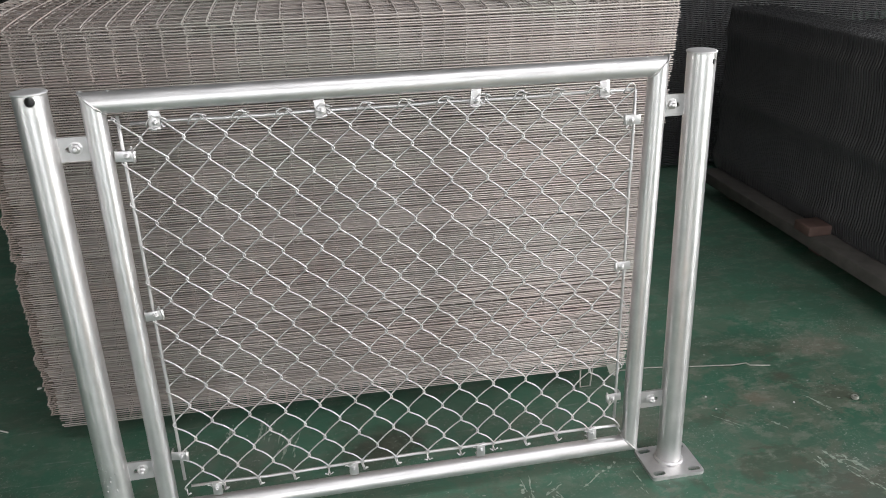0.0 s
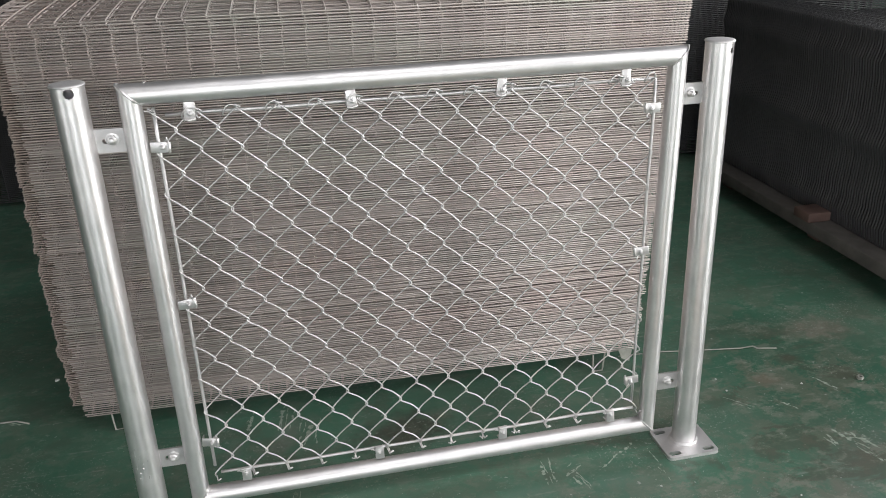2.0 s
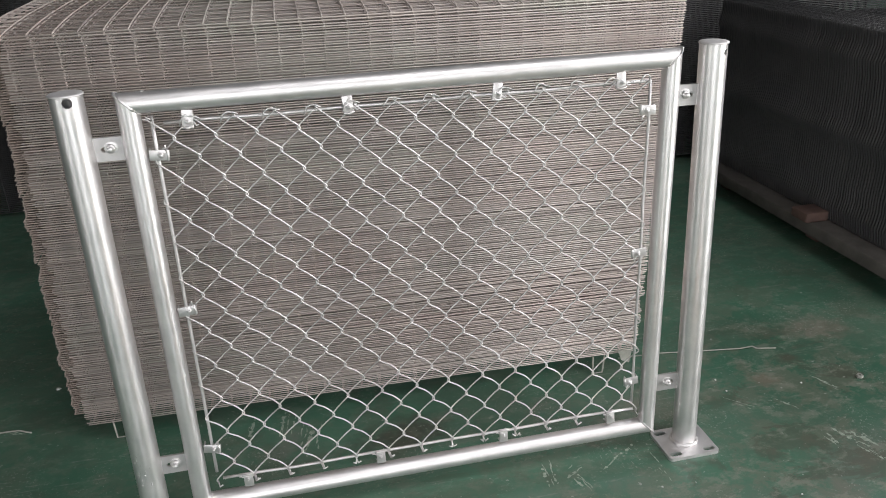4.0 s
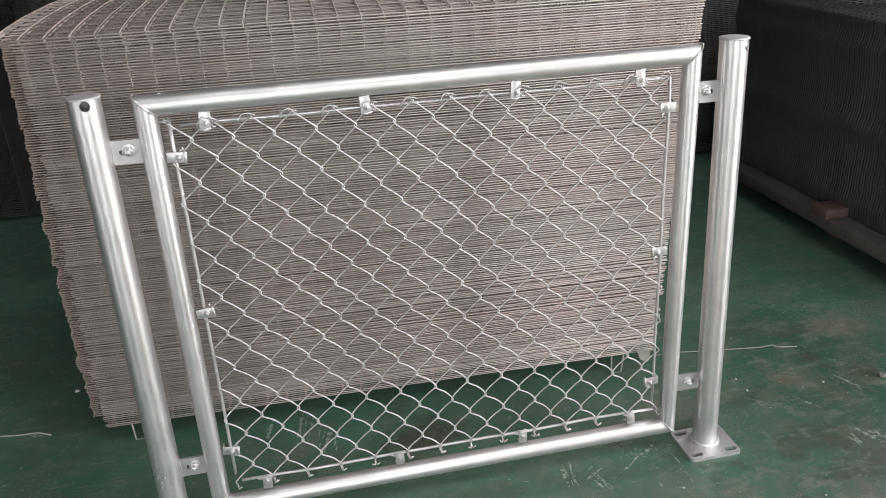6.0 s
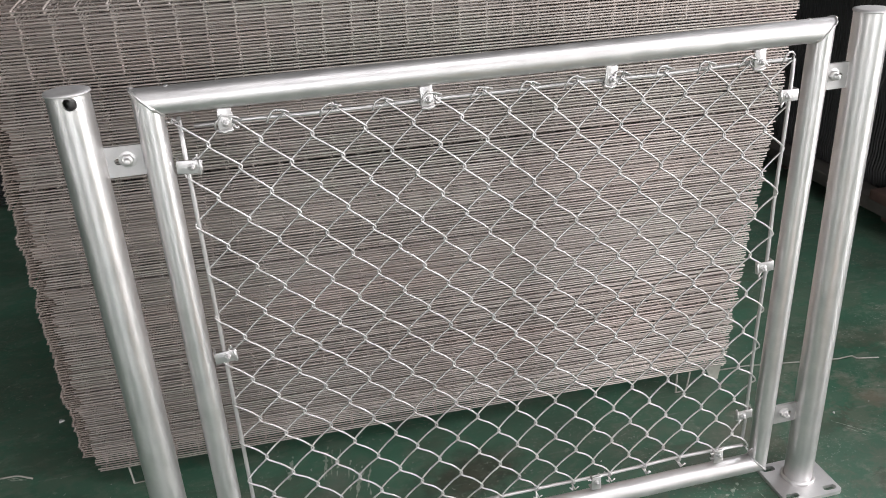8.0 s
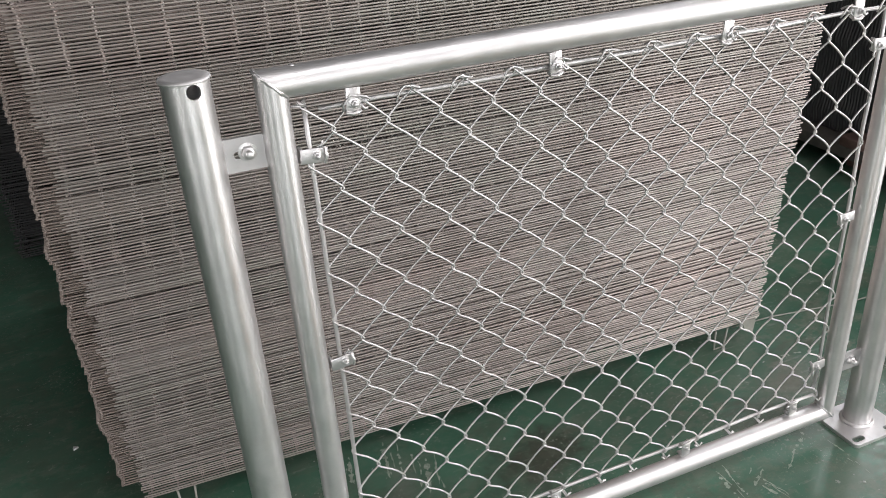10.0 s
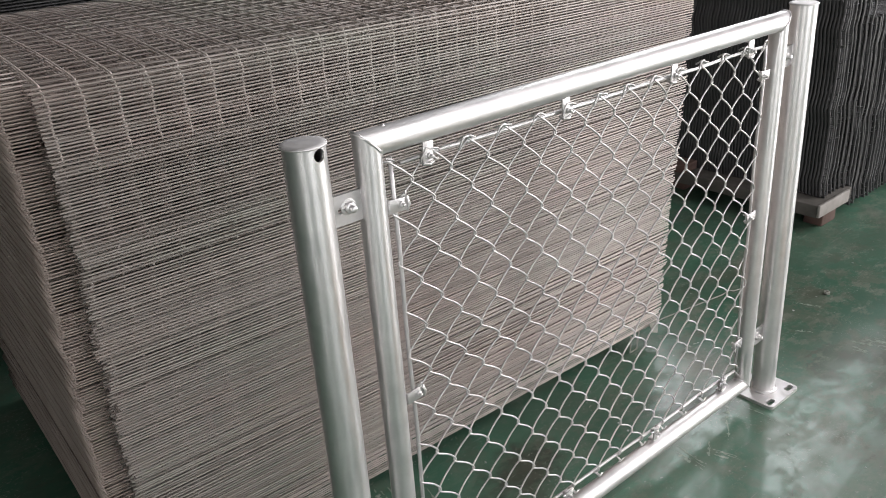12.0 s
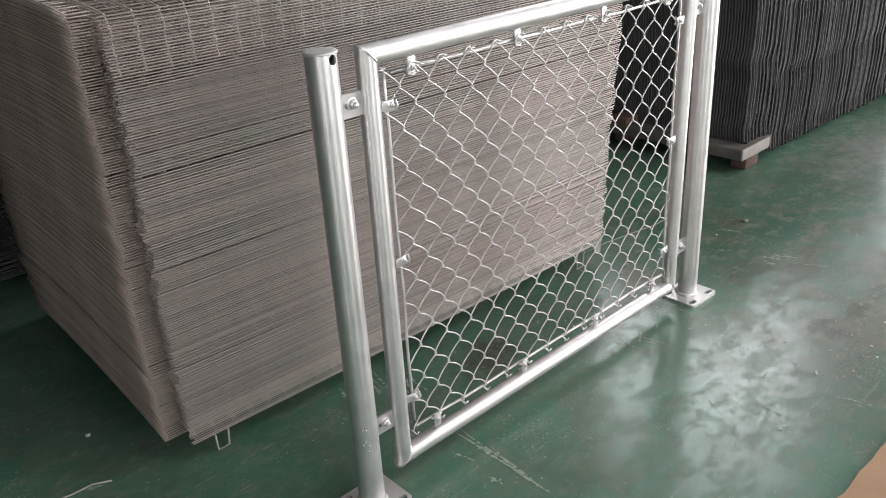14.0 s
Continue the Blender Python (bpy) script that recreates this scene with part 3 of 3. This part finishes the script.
def mesh_panel(seed, length, mat, side, whole=False, hooked=False):
    panel = empty("welded_mesh_panel", label="flat galvanised welded wire mesh panel lying in a stack", category="mesh panel", group="stacked mesh panels")
    level, cross = grid_lines(seed, length, whole, hooked)
    part("edge_wire", wire(level[0], WR, 6), mat, panel)
    run = [(-0.037, y, rise(y) + 0.0024) for y in (0.046, 0.12, 0.25, 0.5, 0.7, 0.85, 1.0)]
    s = wire(run, WR, 5)
    tube(s, [(-0.039, y, rise(y) - 0.0008) for y in (0.052, 0.12, 0.25, 0.5, 0.7, 0.85, 1.0)], WR * 1.8, 5)
    # stubs in the corner recess: brown ends with the shade painted in
    for run in level[1:]:
        _, y, z = run[0]
        if y < 0.03:
            continue
        tube(s, [(-0.041 + 0.003 * noise.noise(Vector((y * 40, seed, 0))), y, z), (0.006, y, z)], WR, 4)
    part("side_wire", s, mat if whole else side, panel)
    if whole:
        for run in level[1:]:
            part("level_wire", wire(run, WR, 6), mat, panel)
        for run in cross:
            part("cross_wire", wire(run, WR * 1.05, 6), mat, panel)
    else:
        g = bmesh.new()
        for run in level[1:]:
            tube(g, run, WR, 4)
        for run in cross:
            tube(g, run, WR, 5)
        tagged(part("wire_grid", g, mat, panel), kind="stuff")
    return panel


def stack():
    rng = random.Random(11)
    z, n, kinds = 0.0, 0, []
    base, top = 0.057, 0.995
    levels = []
    z = base
    gaps = [0.150, 0.172, 0.234, 0.252, 0.288, 0.397, 0.487, 0.583, 0.692, 0.764, 0.862]
    while z < top:
        levels.append(z)
        z += 0.0055 + rng.uniform(-0.0007, 0.0007)
        if gaps and z > gaps[0]:
            z += 0.0030 if gaps[0] in (0.252, 0.487) else 0.0017 if gaps[0] in (0.234, 0.692) else 0.0008
            gaps.pop(0)
    shift, left = 0.0, 0
    for n, z in enumerate(levels):
        if left == 0:
            shift, left = rng.uniform(-0.0042, 0.0042), rng.randrange(2, 7)
        left -= 1
        f = (z - base) / (top - base)
        if n < 8:
            ob = mesh_panel(n, SLEN, WIRE, SIDE)
            kinds.append(ob)
        elif n == len(levels) - 20:
            ob = upper = mesh_panel(60, SLEN, WIRE, SIDE, hooked=True)
        elif len(levels) - 20 < n < len(levels) - 2:
            ob = copy_thing(upper, Matrix())
        elif n >= len(levels) - 2:
            ob = mesh_panel(100 + n, SLEN, WIRE, SIDE, True)
        else:
            ob = copy_thing(kinds[rng.randrange(8)], Matrix())
        drift = noise.noise(Vector((n * 0.045, 0.3, 0)))
        loose = min(1.0, 0.25 + (len(levels) - n) / 70)
        lean = 0.010 * f + 0.006 * drift * loose + (shift + rng.uniform(-0.0024, 0.0024)) * loose
        back = loose * (0.005 * noise.noise(Vector((n * 0.065, 7.3, 0))) + rng.uniform(-0.0012, 0.0012))
        if n >= len(levels) - 2:
            lean, back, z = lean - 0.003, back - 0.003, z + 0.002
        ob.matrix_basis = pose(SX, SY, 0, 0, 0, SYAW) @ pose(lean, back, z, 0, 0, rng.uniform(-0.10, 0.10) * loose) @ Matrix.Diagonal((1 + 0.044 * f, 1, 1, 1))


stack()


# ---- dark stacks, pallet and loose things ----
def upright_panel(seed):
    """A black coated panel standing on edge: straight wires with a pressed fold every 27 cm."""
    rng = random.Random(seed)
    high, deep = 0.67, 1.34
    folds = (0.055, 0.315, 0.575)

    def fold(z):
        f = max(0.0, max(1 - abs(z - c) / 0.050 for c in folds))
        return -0.012 * f + 0.0025 * math.sin(z * 33 + seed)

    zs = sorted({0.0, high} | {c + d for c in folds for d in (-0.05, -0.025, 0.0, 0.025, 0.05)} | {0.15, 0.20, 0.25, 0.42, 0.47, 0.52, 0.645})
    edge = tube(bmesh.new(), [(fold(z), 0.0, z) for z in zs], 0.0032, 5)
    bm = bmesh.new()
    for k in range(1, 107):
        y = 0.004 + 0.0125 * k + rng.uniform(-0.001, 0.001)
        tube(bm, [(fold(z), y, z) for z in zs], 0.0064, 4)
    for z in zs:
        tube(bm, [(fold(z) + 0.004, 0.0, z), (fold(z) + 0.004, deep, z)], 0.0030, 4)
    panel = part("coated_mesh_panel", bm, COAT)
    part("edge_wire", edge, EDGE if seed < 3 else COAT, panel, "edge wire painted paler for the light it catches" if seed < 3 else "")
    return panel


def dark_upright_stack():
    """Panels in pairs: one to the front, its light-catching edge painted paler, the next set back behind it."""
    rng = random.Random(4)
    kinds = []
    for n in range(116):
        inner = n % 2
        if n < 6:
            ob = upright_panel(n // 2 + 3 * inner)
            tagged(ob, "black coated mesh panel with pressed folds, standing on edge", "mesh panel", group="upright dark panels")
            kinds.append(ob)
        else:
            ob = copy_thing(kinds[n % 6], Matrix())
        z = 0.114 if n < 14 else 0.030 + 0.004 * rng.random()
        back = 0.018 + 0.012 * rng.random() if inner else rng.uniform(-0.006, 0.006)
        ob.matrix_basis = pose(1.722 + 0.0135 * n + rng.uniform(-0.002, 0.002), 1.832 - 0.00048 * n + back, z, 0, rng.uniform(-0.2, 0.2), rng.uniform(-0.2, 0.2))


dark_upright_stack()


def pallet():
    p = empty("timber_pallet", (1.70, 2.5, 0), label="worn timber pallet on red-brown blocks under the dark panels", category="pallet")
    bm = bmesh.new()
    box(bm, -0.060, 0.190, -0.690, 0.64, 0.066, 0.112, 0.004)
    part("long_board", bm, SHADETIMBER, p, "board with the shade on its side painted dark")
    bm = bmesh.new()
    # added end piece, carries the pale lit colour of the board's front end
    box(bm, -0.064, 0.150, -0.702, -0.6915, 0.070, 0.116, 0.003)
    part("end_board", bm, TIMBER, p, "end piece painted pale as the board's lit end")
    for y in (-0.672, -0.10, 0.50):
        bm = bmesh.new()
        box(bm, 0.030, 0.130, y, y + 0.070, 0.0, 0.066, 0.005)
        part("bearer", bm, BRICKRED, p, "red-brown bearer block")
    bm = bmesh.new()
    box(bm, -0.076, 0.012, -0.165, -0.075, 0.1125, 0.148, 0.005)
    part("packing_block", bm, BRICKRED, p, "red-brown packing block")


pallet()


def flat_dark(seed, wide, deep):
    bm = bmesh.new()
    for k in range(12):
        y = deep * k / 11
        tube(bm, [(0, y, 0), (wide, y, 0)], 0.0026, 4)
    for k in range(int(wide / 0.075)):
        x = 0.02 + 0.075 * k
        tube(bm, [(x, -0.002, 0.003), (x, deep, 0.003)], 0.0026, 4)
    return bm


def flat_dark_stack(x, y, wide, deep, high, seed, joined=False):
    rng = random.Random(seed)
    first = None
    z, n = 0.02, 0
    if joined:
        bm = bmesh.new()
        while z < high:
            for k in range(3):
                tube(bm, [(rng.uniform(-0.006, 0.006), deep * k / 2, z), (wide + rng.uniform(-0.006, 0.006), deep * k / 2, z)], 0.0026, 4)
            for k in range(int(wide / 0.15)):
                tube(bm, [(0.02 + 0.15 * k, 0.0, z + 0.004), (0.02 + 0.15 * k, deep, z + 0.004)], 0.0034, 4)
            z += 0.0085
        ob = part("coated_panel_stack", bm, COAT)
        ob.location = (x, y, 0)
        tagged(ob, "tall stack of black coated mesh panels in shade, filling the dark background", "mesh panels", kind="stuff")
        return
    while z < high:
        if first is None:
            ob = first = part("coated_mesh_panel", flat_dark(seed, wide, deep), COAT)
            tagged(ob, "black coated mesh panel lying flat in a tall stack", "mesh panel", group="flat dark panels")
        else:
            ob = copy_thing(first, Matrix())
        ob.matrix_basis = pose(x + rng.uniform(-0.006, 0.006), y + rng.uniform(-0.006, 0.006), z, 0, 0, rng.uniform(-0.2, 0.2))
        z += 0.0085 + rng.uniform(-0.0004, 0.0004)


flat_dark_stack(-3.15, 3.70, 1.95, 1.1, 1.45, 1, True)
flat_dark_stack(-0.98, 3.15, 1.08, 1.1, 1.45, 2)
# widened and added as black backing, so the gap between the stacks stays dark
flat_dark_stack(0.26, 3.50, 2.60, 1.1, 1.45, 3, True)


def pole():
    bm = bmesh.new()
    turned(bm, [(0.016, 0.0), (0.016, 2.4), (0.010, 2.41)], 16)
    ob = part("thin_pole", bm, PALEPOLE)
    ob.location = (0.112, 3.12, 0)
    tagged(ob, "thin pale painted upright pole between dark stacks", "pole")


pole()


def loose():
    bm = wire([(0.70, 1.845, 0.004), (0.82, 1.838, 0.004), (0.96, 1.812, 0.004), (1.05, 1.795, 0.005), (1.088, 1.792, 0.008), (1.096, 1.784, 0.004), (1.15, 1.772, 0.003)], 0.0018, 7)
    tagged(part("loose_wire", bm, LEADWIRE), "bent offcut of grey wire lying on the floor", "wire", group="wire offcuts")
    bm = wire([(-1.30, 1.965, 0.003), (-1.18, 1.975, 0.003), (-1.04, 1.967, 0.003), (-0.95, 1.95, 0.004), (-0.905, 1.95, 0.003), (-0.87, 1.93, 0.003)], 0.0022, 6)
    tagged(part("loose_wire", bm, LEADWIRE), "thin curved offcut of grey wire on the floor", "wire", group="wire offcuts")
    bm = bmesh.new()
    rim = []
    for (xa, ya), (xb, yb) in (((-0.42, -0.30), (0.42, -0.30)), ((0.42, -0.30), (0.42, 0.30)), ((0.42, 0.30), (-0.42, 0.30)), ((-0.42, 0.30), (-0.42, -0.30))):
        for k in range(28):
            f = k / 28
            q = Vector((xa + (xb - xa) * f, ya + (yb - ya) * f, 0))
            tear = noise.noise_vector(q * 14) * 0.012 + noise.noise_vector(q * 60) * 0.004
            cut = 1 - 0.035 * math.exp(-min(f, 1 - f) / 0.05)
            rim.append((q.x * cut + tear.x, q.y * cut + tear.y))
    low, top = [bm.verts.new((x, y, 0.0)) for x, y in rim], [bm.verts.new((x, y, 0.006)) for x, y in rim]
    bm.faces.new(low[::-1])
    bm.faces.new(top)
    for k in range(len(rim)):
        bm.faces.new((low[k], low[(k + 1) % len(rim)], top[(k + 1) % len(rim)], top[k]))
    ob = part("cardboard_sheet", bm, CARD, smooth=False)
    ob.matrix_basis = pose(0.42, 0.462, 0.001, 0, 0, -3)
    tagged(ob, "flat brown cardboard sheet lying on the floor", "cardboard")
    # a loose nut
    bm = bmesh.new()
    turned(bm, [(0.0085, 0.0), (0.0095, 0.0012), (0.0095, 0.0068), (0.0085, 0.0080), (0.0050, 0.0080), (0.0050, 0.003)], 6)
    ob = part("loose_nut", bm, LEADWIRE, smooth=False)
    ob.matrix_basis = pose(1.272, 1.578, 0.001, 0, 0, 20)
    tagged(ob, "small steel nut lying on the floor", "nut")
    # bent feet of the lowest panel, which rest on the floor
    for n, (x, y) in enumerate(((-0.635, 1.845), (0.615, 1.79))):
        bm = wire([(x - 0.016, y, 0.056), (x - 0.014, y + 0.002, 0.003), (x + 0.014, y + 0.002, 0.003), (x + 0.018, y, 0.056)], 0.0024, 7)
        tagged(part("support_bracket", bm, LEADWIRE), "bent wire foot under the lowest mesh panel", "bracket", group="wire feet")
    # white sheet scrap hanging under the stack's corner
    bm = bmesh.new()
    a = [bm.verts.new(p) for p in ((0.668, 1.782, 0.068), (0.708, 1.780, 0.066), (0.700, 1.776, 0.030), (0.678, 1.777, 0.040))]
    bm.faces.new(a)
    made = bmesh.ops.extrude_face_region(bm, geom=bm.faces[:])["geom"]
    for v in made:
        if isinstance(v, bmesh.types.BMVert):
            v.co.y += 0.003
    bmesh.ops.recalc_face_normals(bm, faces=bm.faces[:])
    tagged(part("torn_sheet", bm, LEADWIRE, smooth=False), "torn pale plastic scrap under the stack's corner", "scrap")


loose()


def bearers():
    """Low timbers on which the stack lies."""
    for n, x in enumerate((-0.35, 0.05, 0.50)):
        bm = bmesh.new()
        box(bm, -0.04, 0.04, -0.45, 0.45, 0.0, 0.054, 0.004)
        ob = part("timber_bearer", bm, ROOF)
        ob.matrix_basis = pose(x, 2.40, 0, 0, 0, -2)
        tagged(ob, "dark timber bearer under the mesh stack", "bearer", group="stack bearers")


bearers()


def chips():
    """Small pale flakes scattered on the floor."""
    rng = random.Random(8)
    kinds = []
    for n in range(34):
        if n < 6:
            bm = bmesh.new()
            pts = [(rng.uniform(0.6, 1.2) * 0.0045 * math.cos(a), rng.uniform(0.6, 1.2) * 0.0045 * math.sin(a)) for a in (k * math.pi / 3 for k in range(6))]
            low = [bm.verts.new((x, y, 0)) for x, y in pts]
            top = [bm.verts.new((x * 0.8, y * 0.8, 0.0022)) for x, y in pts]
            bm.faces.new(low[::-1])
            bm.faces.new(top)
            for k in range(6):
                bm.faces.new((low[k], low[(k + 1) % 6], top[(k + 1) % 6], top[k]))
            ob = part("paint_flake", bm, CHIP, smooth=False)
            tagged(ob, "small white flake lying on the floor", "flake", group="flakes on the floor")
            kinds.append(ob)
        else:
            ob = copy_thing(kinds[n % 6], Matrix())
        if n < 20:
            x, y = rng.gauss(0.72, 0.11), rng.gauss(1.00, 0.09)
        else:
            x, y = rng.uniform(-0.2, 1.6), rng.uniform(0.9, 1.75)
        if n == 20:
            x, y = -0.844, 2.135
        s = rng.uniform(0.45, 1.0) if n != 20 else 1.6
        ob.matrix_basis = pose(x, y, 0.0006, 0, 0, rng.uniform(0, 360)) @ Matrix.Scale(s, 4)


chips()


def scuffs():
    """Scratches and scraped places in the floor's paint: thin ragged flakes of pale filler."""
    floor = bpy.data.objects["floor"]
    pale = cloudy("scraped_floor_filler", (0.20, 0.25, 0.195), (0.38, 0.44, 0.37), 120.0, 0.7)
    dull = cloudy("dark_scratch", (0.05, 0.045, 0.04), (0.085, 0.075, 0.065), 120.0, 0.6)
    marks = [
        (0.581, 1.477, 0.456, 1.405, 5, 0), (0.595, 1.452, 0.605, 1.330, 4, 0), (0.344, 1.466, 0.338, 1.385, 9, 0), (0.423, 1.431, 0.385, 1.400, 8, 0),
        (1.033, 1.385, 1.028, 1.332, 10, 0), (1.079, 1.394, 1.118, 1.315, 16, 0), (1.060, 1.380, 1.130, 1.340, 7, 0), (0.403, 1.416, 0.421, 1.354, 11, 0),
        (1.058, 1.405, 1.085, 1.330, 7, 0), (1.085, 1.320, 1.124, 1.208, 8, 0), (-0.226, 1.490, -0.232, 1.206, 13, 0), (-0.285, 1.440, -0.262, 1.380, 6, 0),
        (-0.284, 1.331, -0.280, 1.293, 14, 0), (-0.940, 1.950, -0.879, 1.934, 5, 0), (0.979, 1.128, 0.956, 1.031, 5, 0), (0.492, 0.923, 0.501, 0.848, 6, 0),
        (-0.312, 1.835, -0.324, 1.760, 12, 0), (-0.205, 1.830, -0.224, 1.738, 16, 0), (-0.17, 1.76, -0.19, 1.66, 14, 0), (0.86, 1.62, 0.93, 1.53, 4, 0),
        (1.16, 1.62, 1.19, 1.54, 6, 0), (0.72, 1.70, 0.80, 1.69, 3, 0), (1.00, 1.56, 1.03, 1.50, 6, 0),
        (0.298, 1.169, 0.246, 1.093, 3, 1), (0.338, 1.058, 0.328, 0.942, 3, 1), (0.336, 0.919, 0.307, 0.849, 4, 1), (0.42, 1.22, 0.36, 1.20, 4, 1),
        (0.22, 1.02, 0.15, 1.00, 3, 1), (0.50, 1.10, 0.42, 1.07, 4, 1), (0.62, 0.98, 0.54, 0.93, 3, 1), (0.30, 1.30, 0.24, 1.27, 4, 1),
    ]
    for n, (xa, ya, xb, yb, wide, tone) in enumerate(marks):
        rng = random.Random(n)
        bm = bmesh.new()
        start, d = Vector((xa, ya, 0)), Vector((xb - xa, yb - ya, 0))
        q = Vector((-d.y, d.x, 0)).normalized()
        for strand in range(1 if tone else 1 + wide // 3):
            off = rng.gauss(0, wide * 0.0011) if strand else 0.0
            f0, f1 = (0.0, 1.0) if not strand else sorted((rng.uniform(-0.15, 0.7), rng.uniform(0.3, 1.15)))
            turn = rng.uniform(-0.12, 0.12)
            thick = 0.0014 if tone else rng.choice((0.002, 0.003, 0.003, 0.006 if wide > 6 else 0.004))
            steps = max(6, int(d.length * (f1 - f0) / 0.004))
            last, z = None, 0.0005 + 0.00002 * n + 0.00013 * strand
            for k in range(steps + 1):
                f = f0 + (f1 - f0) * k / steps
                p = start + d * f + q * (off + turn * d.length * (f - 0.5) + 0.004 * noise.noise(Vector((f * 3 + n, n * 0.7 + strand, 0))))
                w = thick * ((0.5 if wide > 7 else 0.4) + 1.3 * noise.noise(Vector((f * d.length * 120, n * 1.3, 4 + strand)))) * math.sin(math.pi * (k + 0.3) / (steps + 0.6)) ** 0.4
                if w < 0.0002:
                    last = None
                    continue
                a, b = w * rng.uniform(0.6, 1.4), w * rng.uniform(0.6, 1.4)
                now = (bm.verts.new((p.x + q.x * a, p.y + q.y * a, z)), bm.verts.new((p.x - q.x * b, p.y - q.y * b, z)))
                if last:
                    bm.faces.new((last[0], last[1], now[1], now[0]))
                last = now
        bmesh.ops.recalc_face_normals(bm, faces=bm.faces[:])
        down = [f for f in bm.faces if f.normal.z < 0]
        bmesh.ops.reverse_faces(bm, faces=down)
        part("scuff_mark", bm, dull if tone else pale, floor, "dark scratch" if tone else "pale scraped mark", smooth=False)


scuffs()
